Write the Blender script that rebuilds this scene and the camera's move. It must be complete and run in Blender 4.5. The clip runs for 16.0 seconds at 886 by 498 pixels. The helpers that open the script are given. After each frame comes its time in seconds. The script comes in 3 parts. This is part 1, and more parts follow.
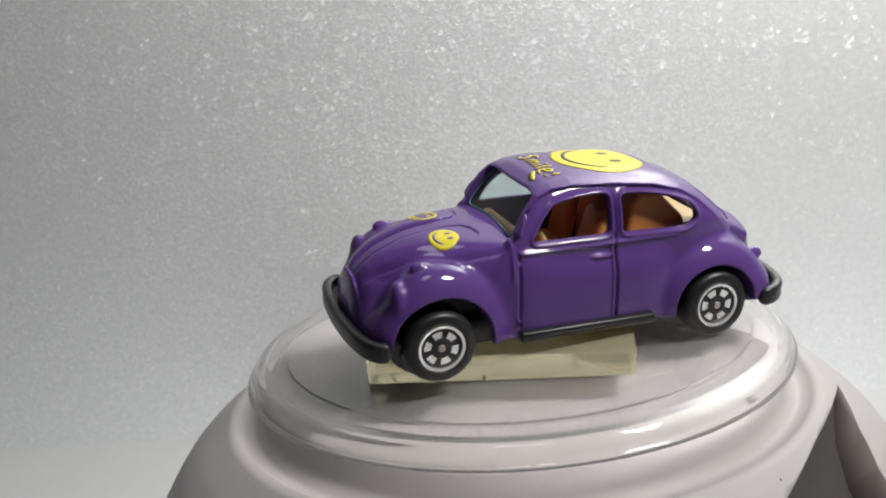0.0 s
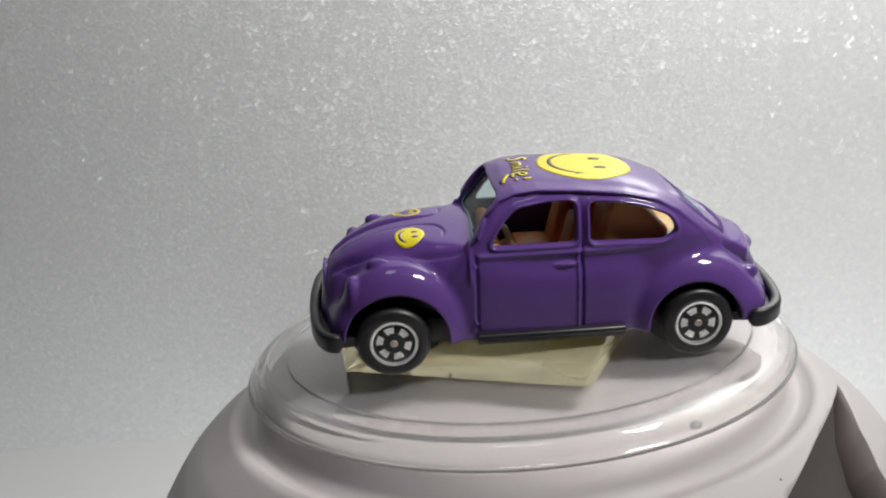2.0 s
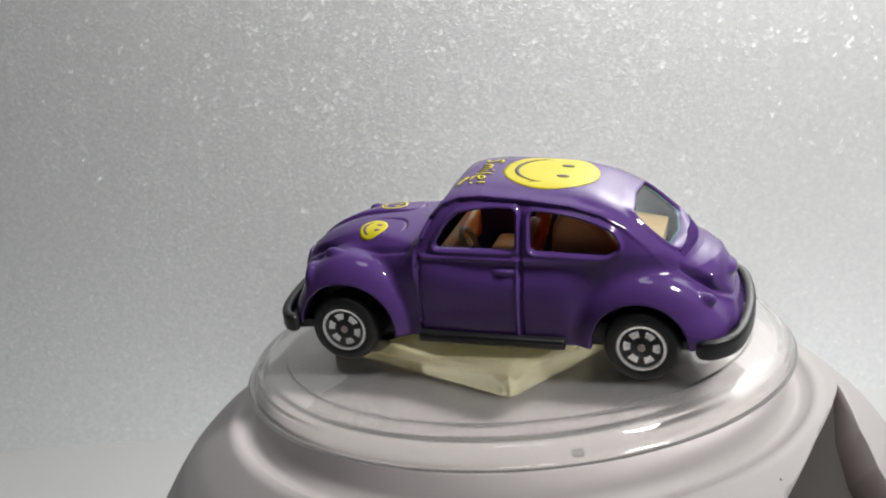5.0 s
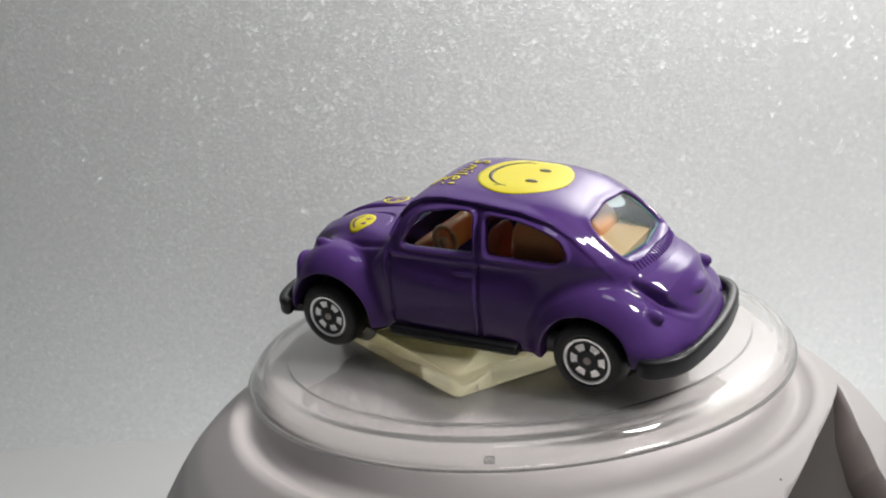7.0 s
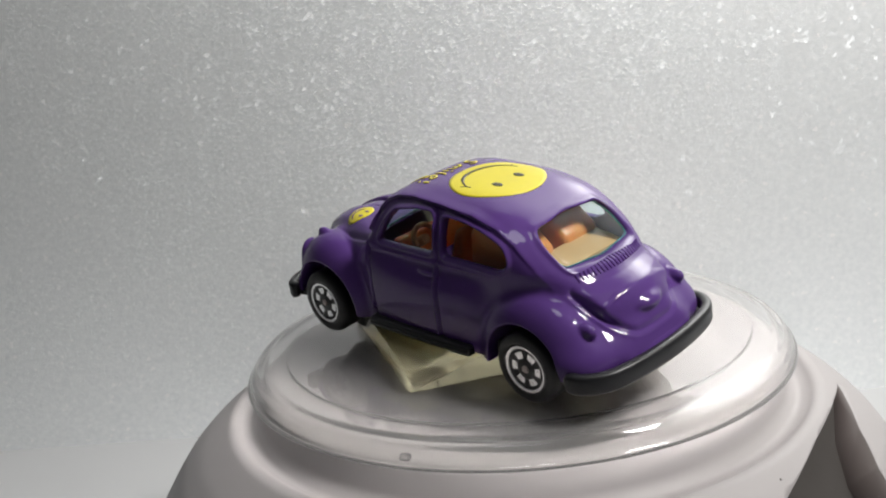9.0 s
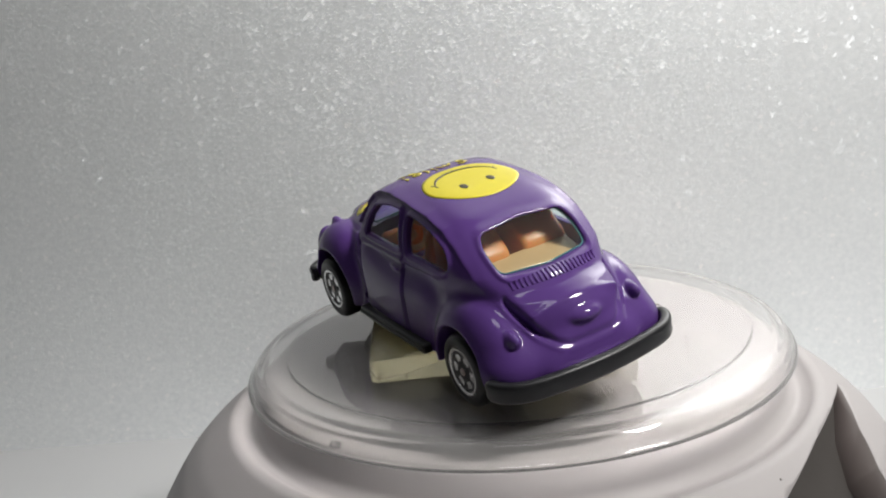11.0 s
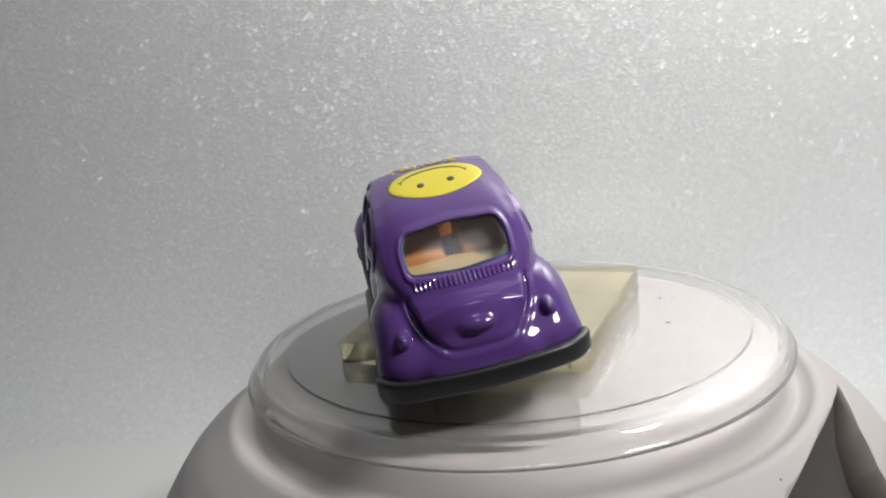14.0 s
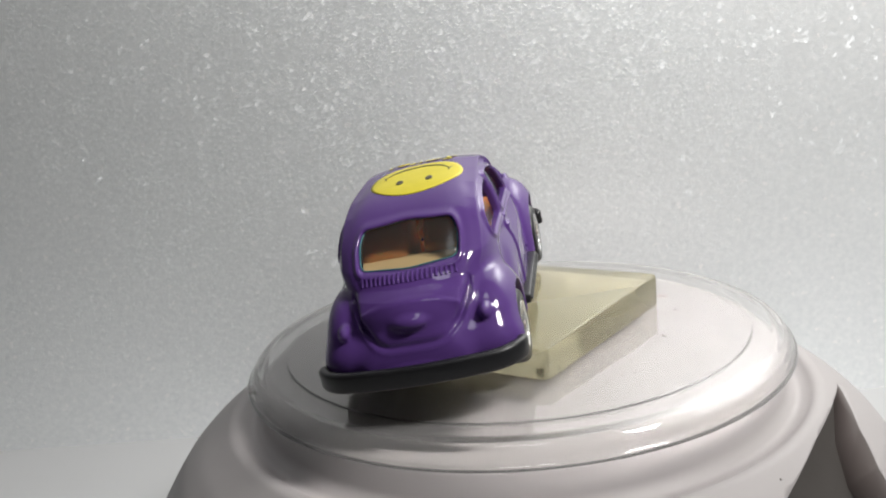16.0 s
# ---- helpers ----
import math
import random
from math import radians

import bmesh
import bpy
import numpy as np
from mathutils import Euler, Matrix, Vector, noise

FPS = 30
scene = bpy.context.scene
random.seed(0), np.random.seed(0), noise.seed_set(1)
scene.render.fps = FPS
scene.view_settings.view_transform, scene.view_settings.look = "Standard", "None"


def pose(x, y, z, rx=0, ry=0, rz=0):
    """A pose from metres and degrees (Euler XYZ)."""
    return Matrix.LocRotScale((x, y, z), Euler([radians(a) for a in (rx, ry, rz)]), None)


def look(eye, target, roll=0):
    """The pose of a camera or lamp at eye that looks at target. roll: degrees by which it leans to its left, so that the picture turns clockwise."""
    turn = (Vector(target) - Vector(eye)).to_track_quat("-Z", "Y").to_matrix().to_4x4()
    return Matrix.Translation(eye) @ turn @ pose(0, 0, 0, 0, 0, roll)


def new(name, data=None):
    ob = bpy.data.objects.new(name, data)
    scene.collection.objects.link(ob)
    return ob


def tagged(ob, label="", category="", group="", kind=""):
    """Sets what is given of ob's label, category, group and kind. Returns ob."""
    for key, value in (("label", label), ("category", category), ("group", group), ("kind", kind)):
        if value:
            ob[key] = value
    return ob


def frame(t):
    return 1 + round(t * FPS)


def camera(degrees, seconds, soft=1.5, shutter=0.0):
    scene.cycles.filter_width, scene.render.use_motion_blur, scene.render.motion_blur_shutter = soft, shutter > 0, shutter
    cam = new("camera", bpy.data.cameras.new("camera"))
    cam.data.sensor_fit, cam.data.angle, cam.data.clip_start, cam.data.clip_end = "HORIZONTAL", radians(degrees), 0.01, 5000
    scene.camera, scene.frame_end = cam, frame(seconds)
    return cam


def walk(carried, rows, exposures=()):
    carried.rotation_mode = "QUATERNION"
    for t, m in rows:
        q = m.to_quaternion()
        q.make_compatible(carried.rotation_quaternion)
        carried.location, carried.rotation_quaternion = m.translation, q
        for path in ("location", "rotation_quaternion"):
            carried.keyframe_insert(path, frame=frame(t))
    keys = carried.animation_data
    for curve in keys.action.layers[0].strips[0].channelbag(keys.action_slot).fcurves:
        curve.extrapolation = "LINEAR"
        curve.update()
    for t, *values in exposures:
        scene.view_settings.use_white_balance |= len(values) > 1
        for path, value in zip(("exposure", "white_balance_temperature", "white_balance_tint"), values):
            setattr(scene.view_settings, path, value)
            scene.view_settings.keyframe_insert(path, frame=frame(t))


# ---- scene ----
cam = camera(46.9, 16.0, 2.0)
EYE = pose(0.0, -0.14684, 0.10082, 75.551, 5.502, 2.339)
walk(cam, [(0, EYE), (16, EYE)])

TABLE_TO_DISC = 0.050     # height of the clear disc's top over the table


# ---- light ----
def area_lamp(name, place, target, sx, sy, power, colour, spread=180):
    data = bpy.data.lights.new(name, "AREA")
    data.shape, data.size, data.size_y = "ELLIPSE", sx, sy
    data.energy, data.color, data.spread = power, colour, radians(spread)
    ob = new(name, data)
    ob.matrix_world = look(place, target)
    return ob


area_lamp("desk_lamp_light", (0.20, -0.115, 0.33), (0.07, 0.08, 0.20), 0.085, 0.07, 0.92, (1.0, 0.975, 0.94), 112)
# unseen overhead lamp, added as soft fill for the shadows
area_lamp("overhead_fill_light", (0.0, -0.24, 0.88), (0.0, -0.2, 0.0), 0.24, 0.24, 0.66, (0.97, 0.985, 1.0))
world = bpy.data.worlds.new("world")
world.use_nodes = True
world.node_tree.nodes["Background"].inputs[0].default_value = (0.8, 0.85, 0.9, 1)
world.node_tree.nodes["Background"].inputs[1].default_value = 0.2
scene.world = world
scene.view_settings.exposure = 0.0


# ---- materials ----
def material(name, colour, rough=0.5, metal=0.0, coat=0.0, spec=0.5):
    m = bpy.data.materials.new(name)
    m.use_nodes = True
    b = m.node_tree.nodes["Principled BSDF"]
    b.inputs["Base Color"].default_value = (*colour, 1)
    b.inputs["Roughness"].default_value = rough
    b.inputs["Metallic"].default_value = metal
    b.inputs["Coat Weight"].default_value = coat
    b.inputs["Coat Roughness"].default_value = 0.18
    b.inputs["Specular IOR Level"].default_value = spec
    return m


def nodes_of(m):
    return m.node_tree.nodes, m.node_tree.links, m.node_tree.nodes["Principled BSDF"]


def vary(m, scale, amount, rough_amount=0.0, bump=0.0, bump_scale=None, distance=0.0001):
    """Colour, gloss and relief that wander over the surface at two scales."""
    n, l, b = nodes_of(m)
    tc = n.new("ShaderNodeTexCoord")
    big = n.new("ShaderNodeTexNoise")
    big.inputs["Scale"].default_value = scale
    big.inputs["Detail"].default_value = 6
    fine = n.new("ShaderNodeTexNoise")
    fine.inputs["Scale"].default_value = bump_scale or scale * 12
    fine.inputs["Detail"].default_value = 3
    for t in (big, fine):
        l.new(tc.outputs["Object"], t.inputs["Vector"])
    base = b.inputs["Base Color"].default_value[:]
    ramp = n.new("ShaderNodeMix")
    ramp.data_type = "RGBA"
    ramp.inputs[6].default_value = tuple(c * (1 - amount) for c in base[:3]) + (1,)
    ramp.inputs[7].default_value = tuple(min(1, c * (1 + amount)) for c in base[:3]) + (1,)
    l.new(big.outputs["Fac"], ramp.inputs[0])
    l.new(ramp.outputs[2], b.inputs["Base Color"])
    if rough_amount:
        r = n.new("ShaderNodeMapRange")
        r0 = b.inputs["Roughness"].default_value
        r.inputs["To Min"].default_value = max(0.02, r0 - rough_amount)
        r.inputs["To Max"].default_value = r0 + rough_amount
        l.new(big.outputs["Fac"], r.inputs["Value"])
        l.new(r.outputs[0], b.inputs["Roughness"])
    if bump:
        bp = n.new("ShaderNodeBump")
        bp.inputs["Strength"].default_value = bump
        bp.inputs["Distance"].default_value = distance
        l.new(fine.outputs["Fac"], bp.inputs["Height"])
        l.new(bp.outputs[0], b.inputs["Normal"])
    return m


PURPLE = vary(material("purple_enamel", (0.088, 0.039, 0.188), 0.5, 0.0, 0.75, 0.06), 300, 0.07, 0.06, 0.05, 900, 0.00012)
PURPLE.node_tree.nodes["Principled BSDF"].inputs["Coat Roughness"].default_value = 0.05
BLACK = vary(material("black_plastic", (0.012, 0.012, 0.014), 0.38), 500, 0.3, 0.1, 0.15, 4000, 0.00005)
RUBBER = vary(material("black_tyre_plastic", (0.010, 0.010, 0.011), 0.42), 500, 0.3, 0.1, 0.15, 4000, 0.00005)
CHROME = vary(material("silver_foil", (0.86, 0.86, 0.86), 0.22, 0.75), 900, 0.12, 0.08)
STEEL = material("axle_steel", (0.42, 0.36, 0.34), 0.4, 0.8)
YELLOW = vary(material("yellow_print", (0.62, 0.53, 0.012), 0.38), 700, 0.06)
INK = material("dark_print", (0.035, 0.03, 0.02), 0.4)
INTERIOR = vary(material("orange_tan_plastic", (0.76, 0.29, 0.085), 0.4), 300, 0.08)
for m_ in (INTERIOR,):
    m_.node_tree.nodes["Principled BSDF"].inputs["Subsurface Weight"].default_value = 0.35
    m_.node_tree.nodes["Principled BSDF"].inputs["Subsurface Scale"].default_value = 0.003
CREAM = vary(material("cream_plastic", (0.66, 0.42, 0.20), 0.4), 300, 0.06)
PLUM = material("plum_print", (0.13, 0.05, 0.20), 0.35)
WHITE_BASE = vary(material("white_plastic", (0.41, 0.388, 0.388), 0.5, spec=0.35), 25, 0.03, 0.05, 0.1, 1500, 0.00005)
LINING = vary(material("dark_brown_plastic", (0.12, 0.10, 0.095), 0.45), 90, 0.2, 0.1)
CAVITY = vary(material("smoky_grey_plastic", (0.055, 0.05, 0.047), 0.4, spec=0.25), 90, 0.25, 0.1)
TABLE = vary(material("white_table_top", (0.54, 0.545, 0.55), 0.5), 8, 0.03, 0.05, 0.1, 600, 0.0001)
ROOM = vary(material("room_paint", (0.5, 0.5, 0.5), 0.8), 3, 0.05)


FIBRE = material("pale_brown_fibre", (0.35, 0.24, 0.2), 0.7)


def clear_plastic(name, colour, ior, rough):
    m = material(name, colour, rough)
    b = m.node_tree.nodes["Principled BSDF"]
    b.inputs["Transmission Weight"].default_value = 1.0
    b.inputs["IOR"].default_value = ior
    return m


CLEAR = clear_plastic("clear_acrylic", (0.71, 0.70, 0.695), 1.45, 0.04)
CLEAR.node_tree.nodes["Principled BSDF"].inputs["Transmission Weight"].default_value = 0.9
BLOCK = clear_plastic("yellowed_acrylic", (0.90, 0.84, 0.58), 1.47, 0.10)
BLOCK.node_tree.nodes["Principled BSDF"].inputs["Transmission Weight"].default_value = 0.8
vary(CLEAR, 60, 0.02, 0.03)
vary(BLOCK, 140, 0.07, 0.08, 0.12, 900, 0.0001)


def pane_material(name, tint, veiling, sheen):
    m = bpy.data.materials.new(name)
    m.use_nodes = True
    n, l = m.node_tree.nodes, m.node_tree.links
    n.remove(n["Principled BSDF"])
    clear, gloss, haze, mix, veil = (n.new(k) for k in ("ShaderNodeBsdfTransparent", "ShaderNodeBsdfGlossy", "ShaderNodeBsdfDiffuse", "ShaderNodeMixShader", "ShaderNodeMixShader"))
    edge, power, amount = n.new("ShaderNodeLayerWeight"), n.new("ShaderNodeMath"), n.new("ShaderNodeMapRange")
    clear.inputs[0].default_value = tint
    haze.inputs[0].default_value = (0.60, 0.70, 0.72, 1)
    gloss.inputs["Roughness"].default_value = 0.14
    veil.inputs[0].default_value = veiling
    power.operation, power.inputs[1].default_value = "POWER", 3.5
    amount.inputs["To Min"].default_value, amount.inputs["To Max"].default_value = sheen, 0.25
    l.new(edge.outputs["Facing"], power.inputs[0])
    l.new(power.outputs[0], amount.inputs["Value"])
    l.new(clear.outputs[0], veil.inputs[1])
    l.new(haze.outputs[0], veil.inputs[2])
    l.new(amount.outputs[0], mix.inputs[0])
    l.new(veil.outputs[0], mix.inputs[1])
    l.new(gloss.outputs[0], mix.inputs[2])
    l.new(mix.outputs[0], n["Material Output"].inputs[0])
    return m


PANE = pane_material("side_glazing", (0.95, 0.97, 0.97, 1), 0.0, 0.012)
PANE_BLUE = pane_material("blue_glazing", (0.88, 0.94, 0.95, 1), 0.015, 0.015)


def glitter_paper():
    """Silver glitter card: fine grain, and flakes that each tilt their own way."""
    m = material("glitter_card", (0.8, 0.82, 0.83), 0.46, 0.6)
    n, l, b = nodes_of(m)
    tc = n.new("ShaderNodeTexCoord")
    flakes = n.new("ShaderNodeTexVoronoi")
    flakes.inputs["Scale"].default_value = 1350
    fine = n.new("ShaderNodeTexNoise")
    fine.inputs["Scale"].default_value = 800
    fine.inputs["Detail"].default_value = 2
    for t in (flakes, fine):
        l.new(tc.outputs["Object"], t.inputs["Vector"])
    bright = n.new("ShaderNodeMapRange")
    bright.inputs["From Min"].default_value = 0.968
    bright.inputs["From Max"].default_value = 1.0
    sep = n.new("ShaderNodeSeparateColor")
    l.new(flakes.outputs["Color"], sep.inputs[0])
    l.new(sep.outputs[0], bright.inputs["Value"])
    mix = n.new("ShaderNodeMix")
    mix.data_type = "RGBA"
    mix.inputs[6].default_value = (0.80, 0.83, 0.845, 1)
    mix.inputs[7].default_value = (0.98, 0.995, 1.0, 1)
    l.new(fine.outputs["Fac"], mix.inputs[0])
    spark = n.new("ShaderNodeMix")
    spark.data_type = "RGBA"
    spark.inputs[7].default_value = (1.0, 1.0, 1.0, 1)
    l.new(bright.outputs[0], spark.inputs[0])
    l.new(mix.outputs[2], spark.inputs[6])
    l.new(spark.outputs[2], b.inputs["Base Color"])
    bp = n.new("ShaderNodeBump")
    bp.inputs["Strength"].default_value = 0.35
    bp.inputs["Distance"].default_value = 0.0002
    l.new(sep.outputs[1], bp.inputs["Height"])
    l.new(bp.outputs[0], b.inputs["Normal"])
    geo, centre, spread, tilt, unit = n.new("ShaderNodeNewGeometry"), n.new("ShaderNodeVectorMath"), n.new("ShaderNodeVectorMath"), n.new("ShaderNodeVectorMath"), n.new("ShaderNodeVectorMath")
    centre.operation, centre.inputs[1].default_value = "SUBTRACT", (0.5, 0.5, 0.5)
    spread.operation, spread.inputs["Scale"].default_value = "SCALE", 1.5
    tilt.operation, unit.operation = "ADD", "NORMALIZE"
    flake, mixed = n.new("ShaderNodeBsdfGlossy"), n.new("ShaderNodeMixShader")
    flake.inputs["Color"].default_value = (0.92, 0.95, 0.97, 1)
    flake.inputs["Roughness"].default_value = 0.42
    mixed.inputs[0].default_value = 0.032
    l.new(flakes.outputs["Color"], centre.inputs[0])
    l.new(centre.outputs[0], spread.inputs[0])
    l.new(spread.outputs[0], tilt.inputs[0])
    l.new(geo.outputs["Normal"], tilt.inputs[1])
    l.new(tilt.outputs[0], unit.inputs[0])
    l.new(unit.outputs[0], flake.inputs["Normal"])
    l.new(b.outputs[0], mixed.inputs[1])
    l.new(flake.outputs[0], mixed.inputs[2])
    # larger flecks, soft round spots scattered among the fine ones
    spots, which, near, often, part_of_all = n.new("ShaderNodeTexVoronoi"), n.new("ShaderNodeSeparateColor"), n.new("ShaderNodeMapRange"), n.new("ShaderNodeMapRange"), n.new("ShaderNodeMath")
    spots.inputs["Scale"].default_value = 430
    near.interpolation_type = "SMOOTHSTEP"
    for socket, value in (("From Min", 0.34), ("From Max", 0.06), ("To Min", 0.0), ("To Max", 0.032)):
        near.inputs[socket].default_value = value
    often.inputs["From Min"].default_value, often.inputs["From Max"].default_value = 0.35, 1.0
    part_of_all.operation = "MULTIPLY"
    off, wide, lean, unit_b, fleck, both = n.new("ShaderNodeVectorMath"), n.new("ShaderNodeVectorMath"), n.new("ShaderNodeVectorMath"), n.new("ShaderNodeVectorMath"), n.new("ShaderNodeBsdfGlossy"), n.new("ShaderNodeMixShader")
    off.operation, off.inputs[1].default_value = "SUBTRACT", (0.5, 0.5, 0.5)
    wide.operation, wide.inputs["Scale"].default_value = "SCALE", 1.3
    lean.operation, unit_b.operation = "ADD", "NORMALIZE"
    fleck.inputs["Roughness"].default_value = 0.5
    l.new(tc.outputs["Object"], spots.inputs["Vector"])
    l.new(spots.outputs["Color"], which.inputs[0])
    l.new(spots.outputs["Distance"], near.inputs["Value"])
    l.new(which.outputs[2], often.inputs["Value"])
    l.new(near.outputs[0], part_of_all.inputs[0])
    l.new(often.outputs[0], part_of_all.inputs[1])
    l.new(spots.outputs["Color"], off.inputs[0])
    l.new(off.outputs[0], wide.inputs[0])
    l.new(wide.outputs[0], lean.inputs[0])
    l.new(geo.outputs["Normal"], lean.inputs[1])
    l.new(lean.outputs[0], unit_b.inputs[0])
    l.new(unit_b.outputs[0], fleck.inputs["Normal"])
    l.new(part_of_all.outputs[0], both.inputs[0])
    l.new(mixed.outputs[0], both.inputs[1])
    l.new(fleck.outputs[0], both.inputs[2])
    l.new(both.outputs[0], n["Material Output"].inputs[0])
    return m


GLITTER = glitter_paper()


# ---- mesh helpers (numbers in millimetres) ----
MM = 0.001


def mesh_object(name, verts, faces, mat, smooth=True, normals=None):
    me = bpy.data.meshes.new(name)
    me.from_pydata([tuple(float(c) * MM for c in v) for v in verts], [], [tuple(int(i) for i in f) for f in faces])
    me.materials.append(mat)
    me.polygons.foreach_set("use_smooth", [smooth] * len(me.polygons))
    if normals is not None:
        me.normals_split_custom_set_from_vertices([tuple(n) for n in normals])
    me.update()
    return new(name, me)


def part_of(ob, parent, label=""):
    ob.parent = parent
    if label:
        tagged(ob, label)
    return ob


def part(name, bm, mat, parent=None, label="", smooth=True, angle=35):
    """Links a bmesh as one mesh object, edges sharper than angle kept crisp."""
    bm.normal_update()
    for e in bm.edges:
        if len(e.link_faces) == 2 and e.calc_face_angle(0) > radians(angle):
            e.smooth = False
    for f in bm.faces:
        f.smooth = smooth
    bmesh.ops.scale(bm, vec=(MM, MM, MM), verts=bm.verts)
    me = bpy.data.meshes.new(name)
    bm.to_mesh(me)
    bm.free()
    me.materials.append(mat)
    ob = new(name, me)
    return part_of(ob, parent, label) if parent else ob


def lathe(profile, steps=96, axis="z", closed=False):
    """A bmesh turned from (radius, height) pairs."""
    bm = bmesh.new()
    rings = []
    for r, h in profile:
        if r < 1e-6:
            rings.append([bm.verts.new((0, 0, h))])
        else:
            rings.append([bm.verts.new((r * math.cos(2 * math.pi * k / steps), r * math.sin(2 * math.pi * k / steps), h)) for k in range(steps)])
    pairs = list(zip(rings, rings[1:])) + ([(rings[-1], rings[0])] if closed else [])
    for a, b in pairs:
        for k in range(steps):
            j = (k + 1) % steps
            if len(a) == 1 and len(b) > 1:
                bm.faces.new((a[0], b[j], b[k])[::-1])
            elif len(b) == 1 and len(a) > 1:
                bm.faces.new((a[k], a[j], b[0]))
            elif len(a) > 1:
                bm.faces.new((a[k], a[j], b[j], b[k]))
    if axis == "y":
        bmesh.ops.rotate(bm, cent=(0, 0, 0), matrix=Matrix.Rotation(radians(-90), 3, "X"), verts=bm.verts)
    bmesh.ops.recalc_face_normals(bm, faces=bm.faces)
    if all(len(e.link_faces) == 2 for e in bm.edges) and bm.calc_volume(signed=True) < 0:
        bmesh.ops.reverse_faces(bm, faces=bm.faces)
    return bm


def box_bm(x0, x1, y0, y1, z0, z1, bevel=0.0, segments=2):
    bm = bmesh.new()
    bmesh.ops.create_cube(bm, size=1)
    for v in bm.verts:
        v.co = Vector(((x0 + x1) / 2 + v.co.x * (x1 - x0), (y0 + y1) / 2 + v.co.y * (y1 - y0), (z0 + z1) / 2 + v.co.z * (z1 - z0)))
    if bevel:
        bmesh.ops.bevel(bm, geom=list(bm.edges), offset=bevel, segments=segments, affect="EDGES", profile=0.5)
    return bm


def round_profile(points, radius, steps=5):
    """The polyline with its inner corners rounded."""
    out = [points[0]]
    for a, b, c in zip(points, points[1:], points[2:]):
        a, b, c = (np.array(p, float) for p in (a, b, c))
        la, lc = np.linalg.norm(a - b), np.linalg.norm(c - b)
        d = min(radius, la * 0.45, lc * 0.45)
        p, q = b + (a - b) / la * d, b + (c - b) / lc * d
        for k in range(steps + 1):
            u = k / steps
            out.append(tuple((1 - u) ** 2 * p + 2 * u * (1 - u) * b + u * u * q))
    return out + [points[-1]]


def tube(points, radius, sides=8, closed=False):
    """A bmesh tube along a polyline; radius may be a pair (across, up)."""
    ra, rb = radius if isinstance(radius, tuple) else (radius, radius)
    bm = bmesh.new()
    n = len(points)
    P = [Vector(p) for p in points]
    rings = []
    for i, p in enumerate(P):
        a, b = (P[i - 1], P[(i + 1) % n]) if closed else (P[max(i - 1, 0)], P[min(i + 1, n - 1)])
        d = (b - a).normalized()
        up = Vector((0, 0, 1)) if abs(d.z) < 0.95 else Vector((0, 1, 0))
        s = d.cross(up).normalized()
        u = s.cross(d)
        rings.append([bm.verts.new(p + s * ra * math.cos(2 * math.pi * k / sides) + u * rb * math.sin(2 * math.pi * k / sides)) for k in range(sides)])
    for i in range(n if closed else n - 1):
        a, b = rings[i], rings[(i + 1) % n]
        for k in range(sides):
            j = (k + 1) % sides
            bm.faces.new((a[k], a[j], b[j], b[k]))
    if not closed:
        bm.faces.new(rings[0][::-1])
        bm.faces.new(rings[-1])
    bmesh.ops.recalc_face_normals(bm, faces=bm.faces)
    return bm


# ---- the setting ----
tagged(part("table_top", box_bm(-500, 500, -450, 83, -30, 0, 1.5), TABLE), "white laminate table top", "table", kind="structure")
backdrop = tagged(part("backdrop", box_bm(-480, 480, 81, 83.5, 0, 420), GLITTER), "silver-grey glitter card standing behind the turntable", "backdrop", kind="structure")
for name, box, what in (("wall_east", (560, 600, -1540, 640, -750, 900), "wall"), ("wall_west", (-1340, -1300, -1540, 640, -750, 900), "wall"),
                        ("wall_north", (-1300, 560, 600, 640, -750, 900), "wall"), ("wall_south", (-1300, 560, -1540, -1500, -750, 900), "wall"),
                        ("floor", (-1340, 600, -1540, 640, -790, -750), "floor"), ("ceiling", (-1340, 600, -1540, 640, 900, 940), "ceiling")):
    tagged(part(name, box_bm(*box), ROOM), "plain pale painted " + what + " of the room", what, kind="structure")


# ---- turntable base ----
def carve(ob, cutter):
    """Takes the cutter's shape out of ob's mesh."""
    mod = ob.modifiers.new("cut", "BOOLEAN")
    mod.object, mod.operation, mod.solver, mod.material_mode = cutter, "DIFFERENCE", "EXACT", "TRANSFER"
    bpy.context.view_layer.update()
    cut = bpy.data.meshes.new_from_object(ob.evaluated_get(bpy.context.evaluated_depsgraph_get()))
    ob.modifiers.clear()
    ob.data = cut
    bpy.data.objects.remove(cutter)


def prism(points, way, out, deep):
    """A bmesh block over a polygon, from out before it to deep behind it."""
    bm = bmesh.new()
    w = Vector(way).normalized()
    a = [bm.verts.new(Vector(p) + w * out) for p in points]
    b = [bm.verts.new(Vector(p) - w * deep) for p in points]
    bm.faces.new(a)
    bm.faces.new(b[::-1])
    for k in range(len(points)):
        j = (k + 1) % len(points)
        bm.faces.new((a[k], b[k], b[j], a[j]))
    bmesh.ops.recalc_face_normals(bm, faces=bm.faces)
    return bm


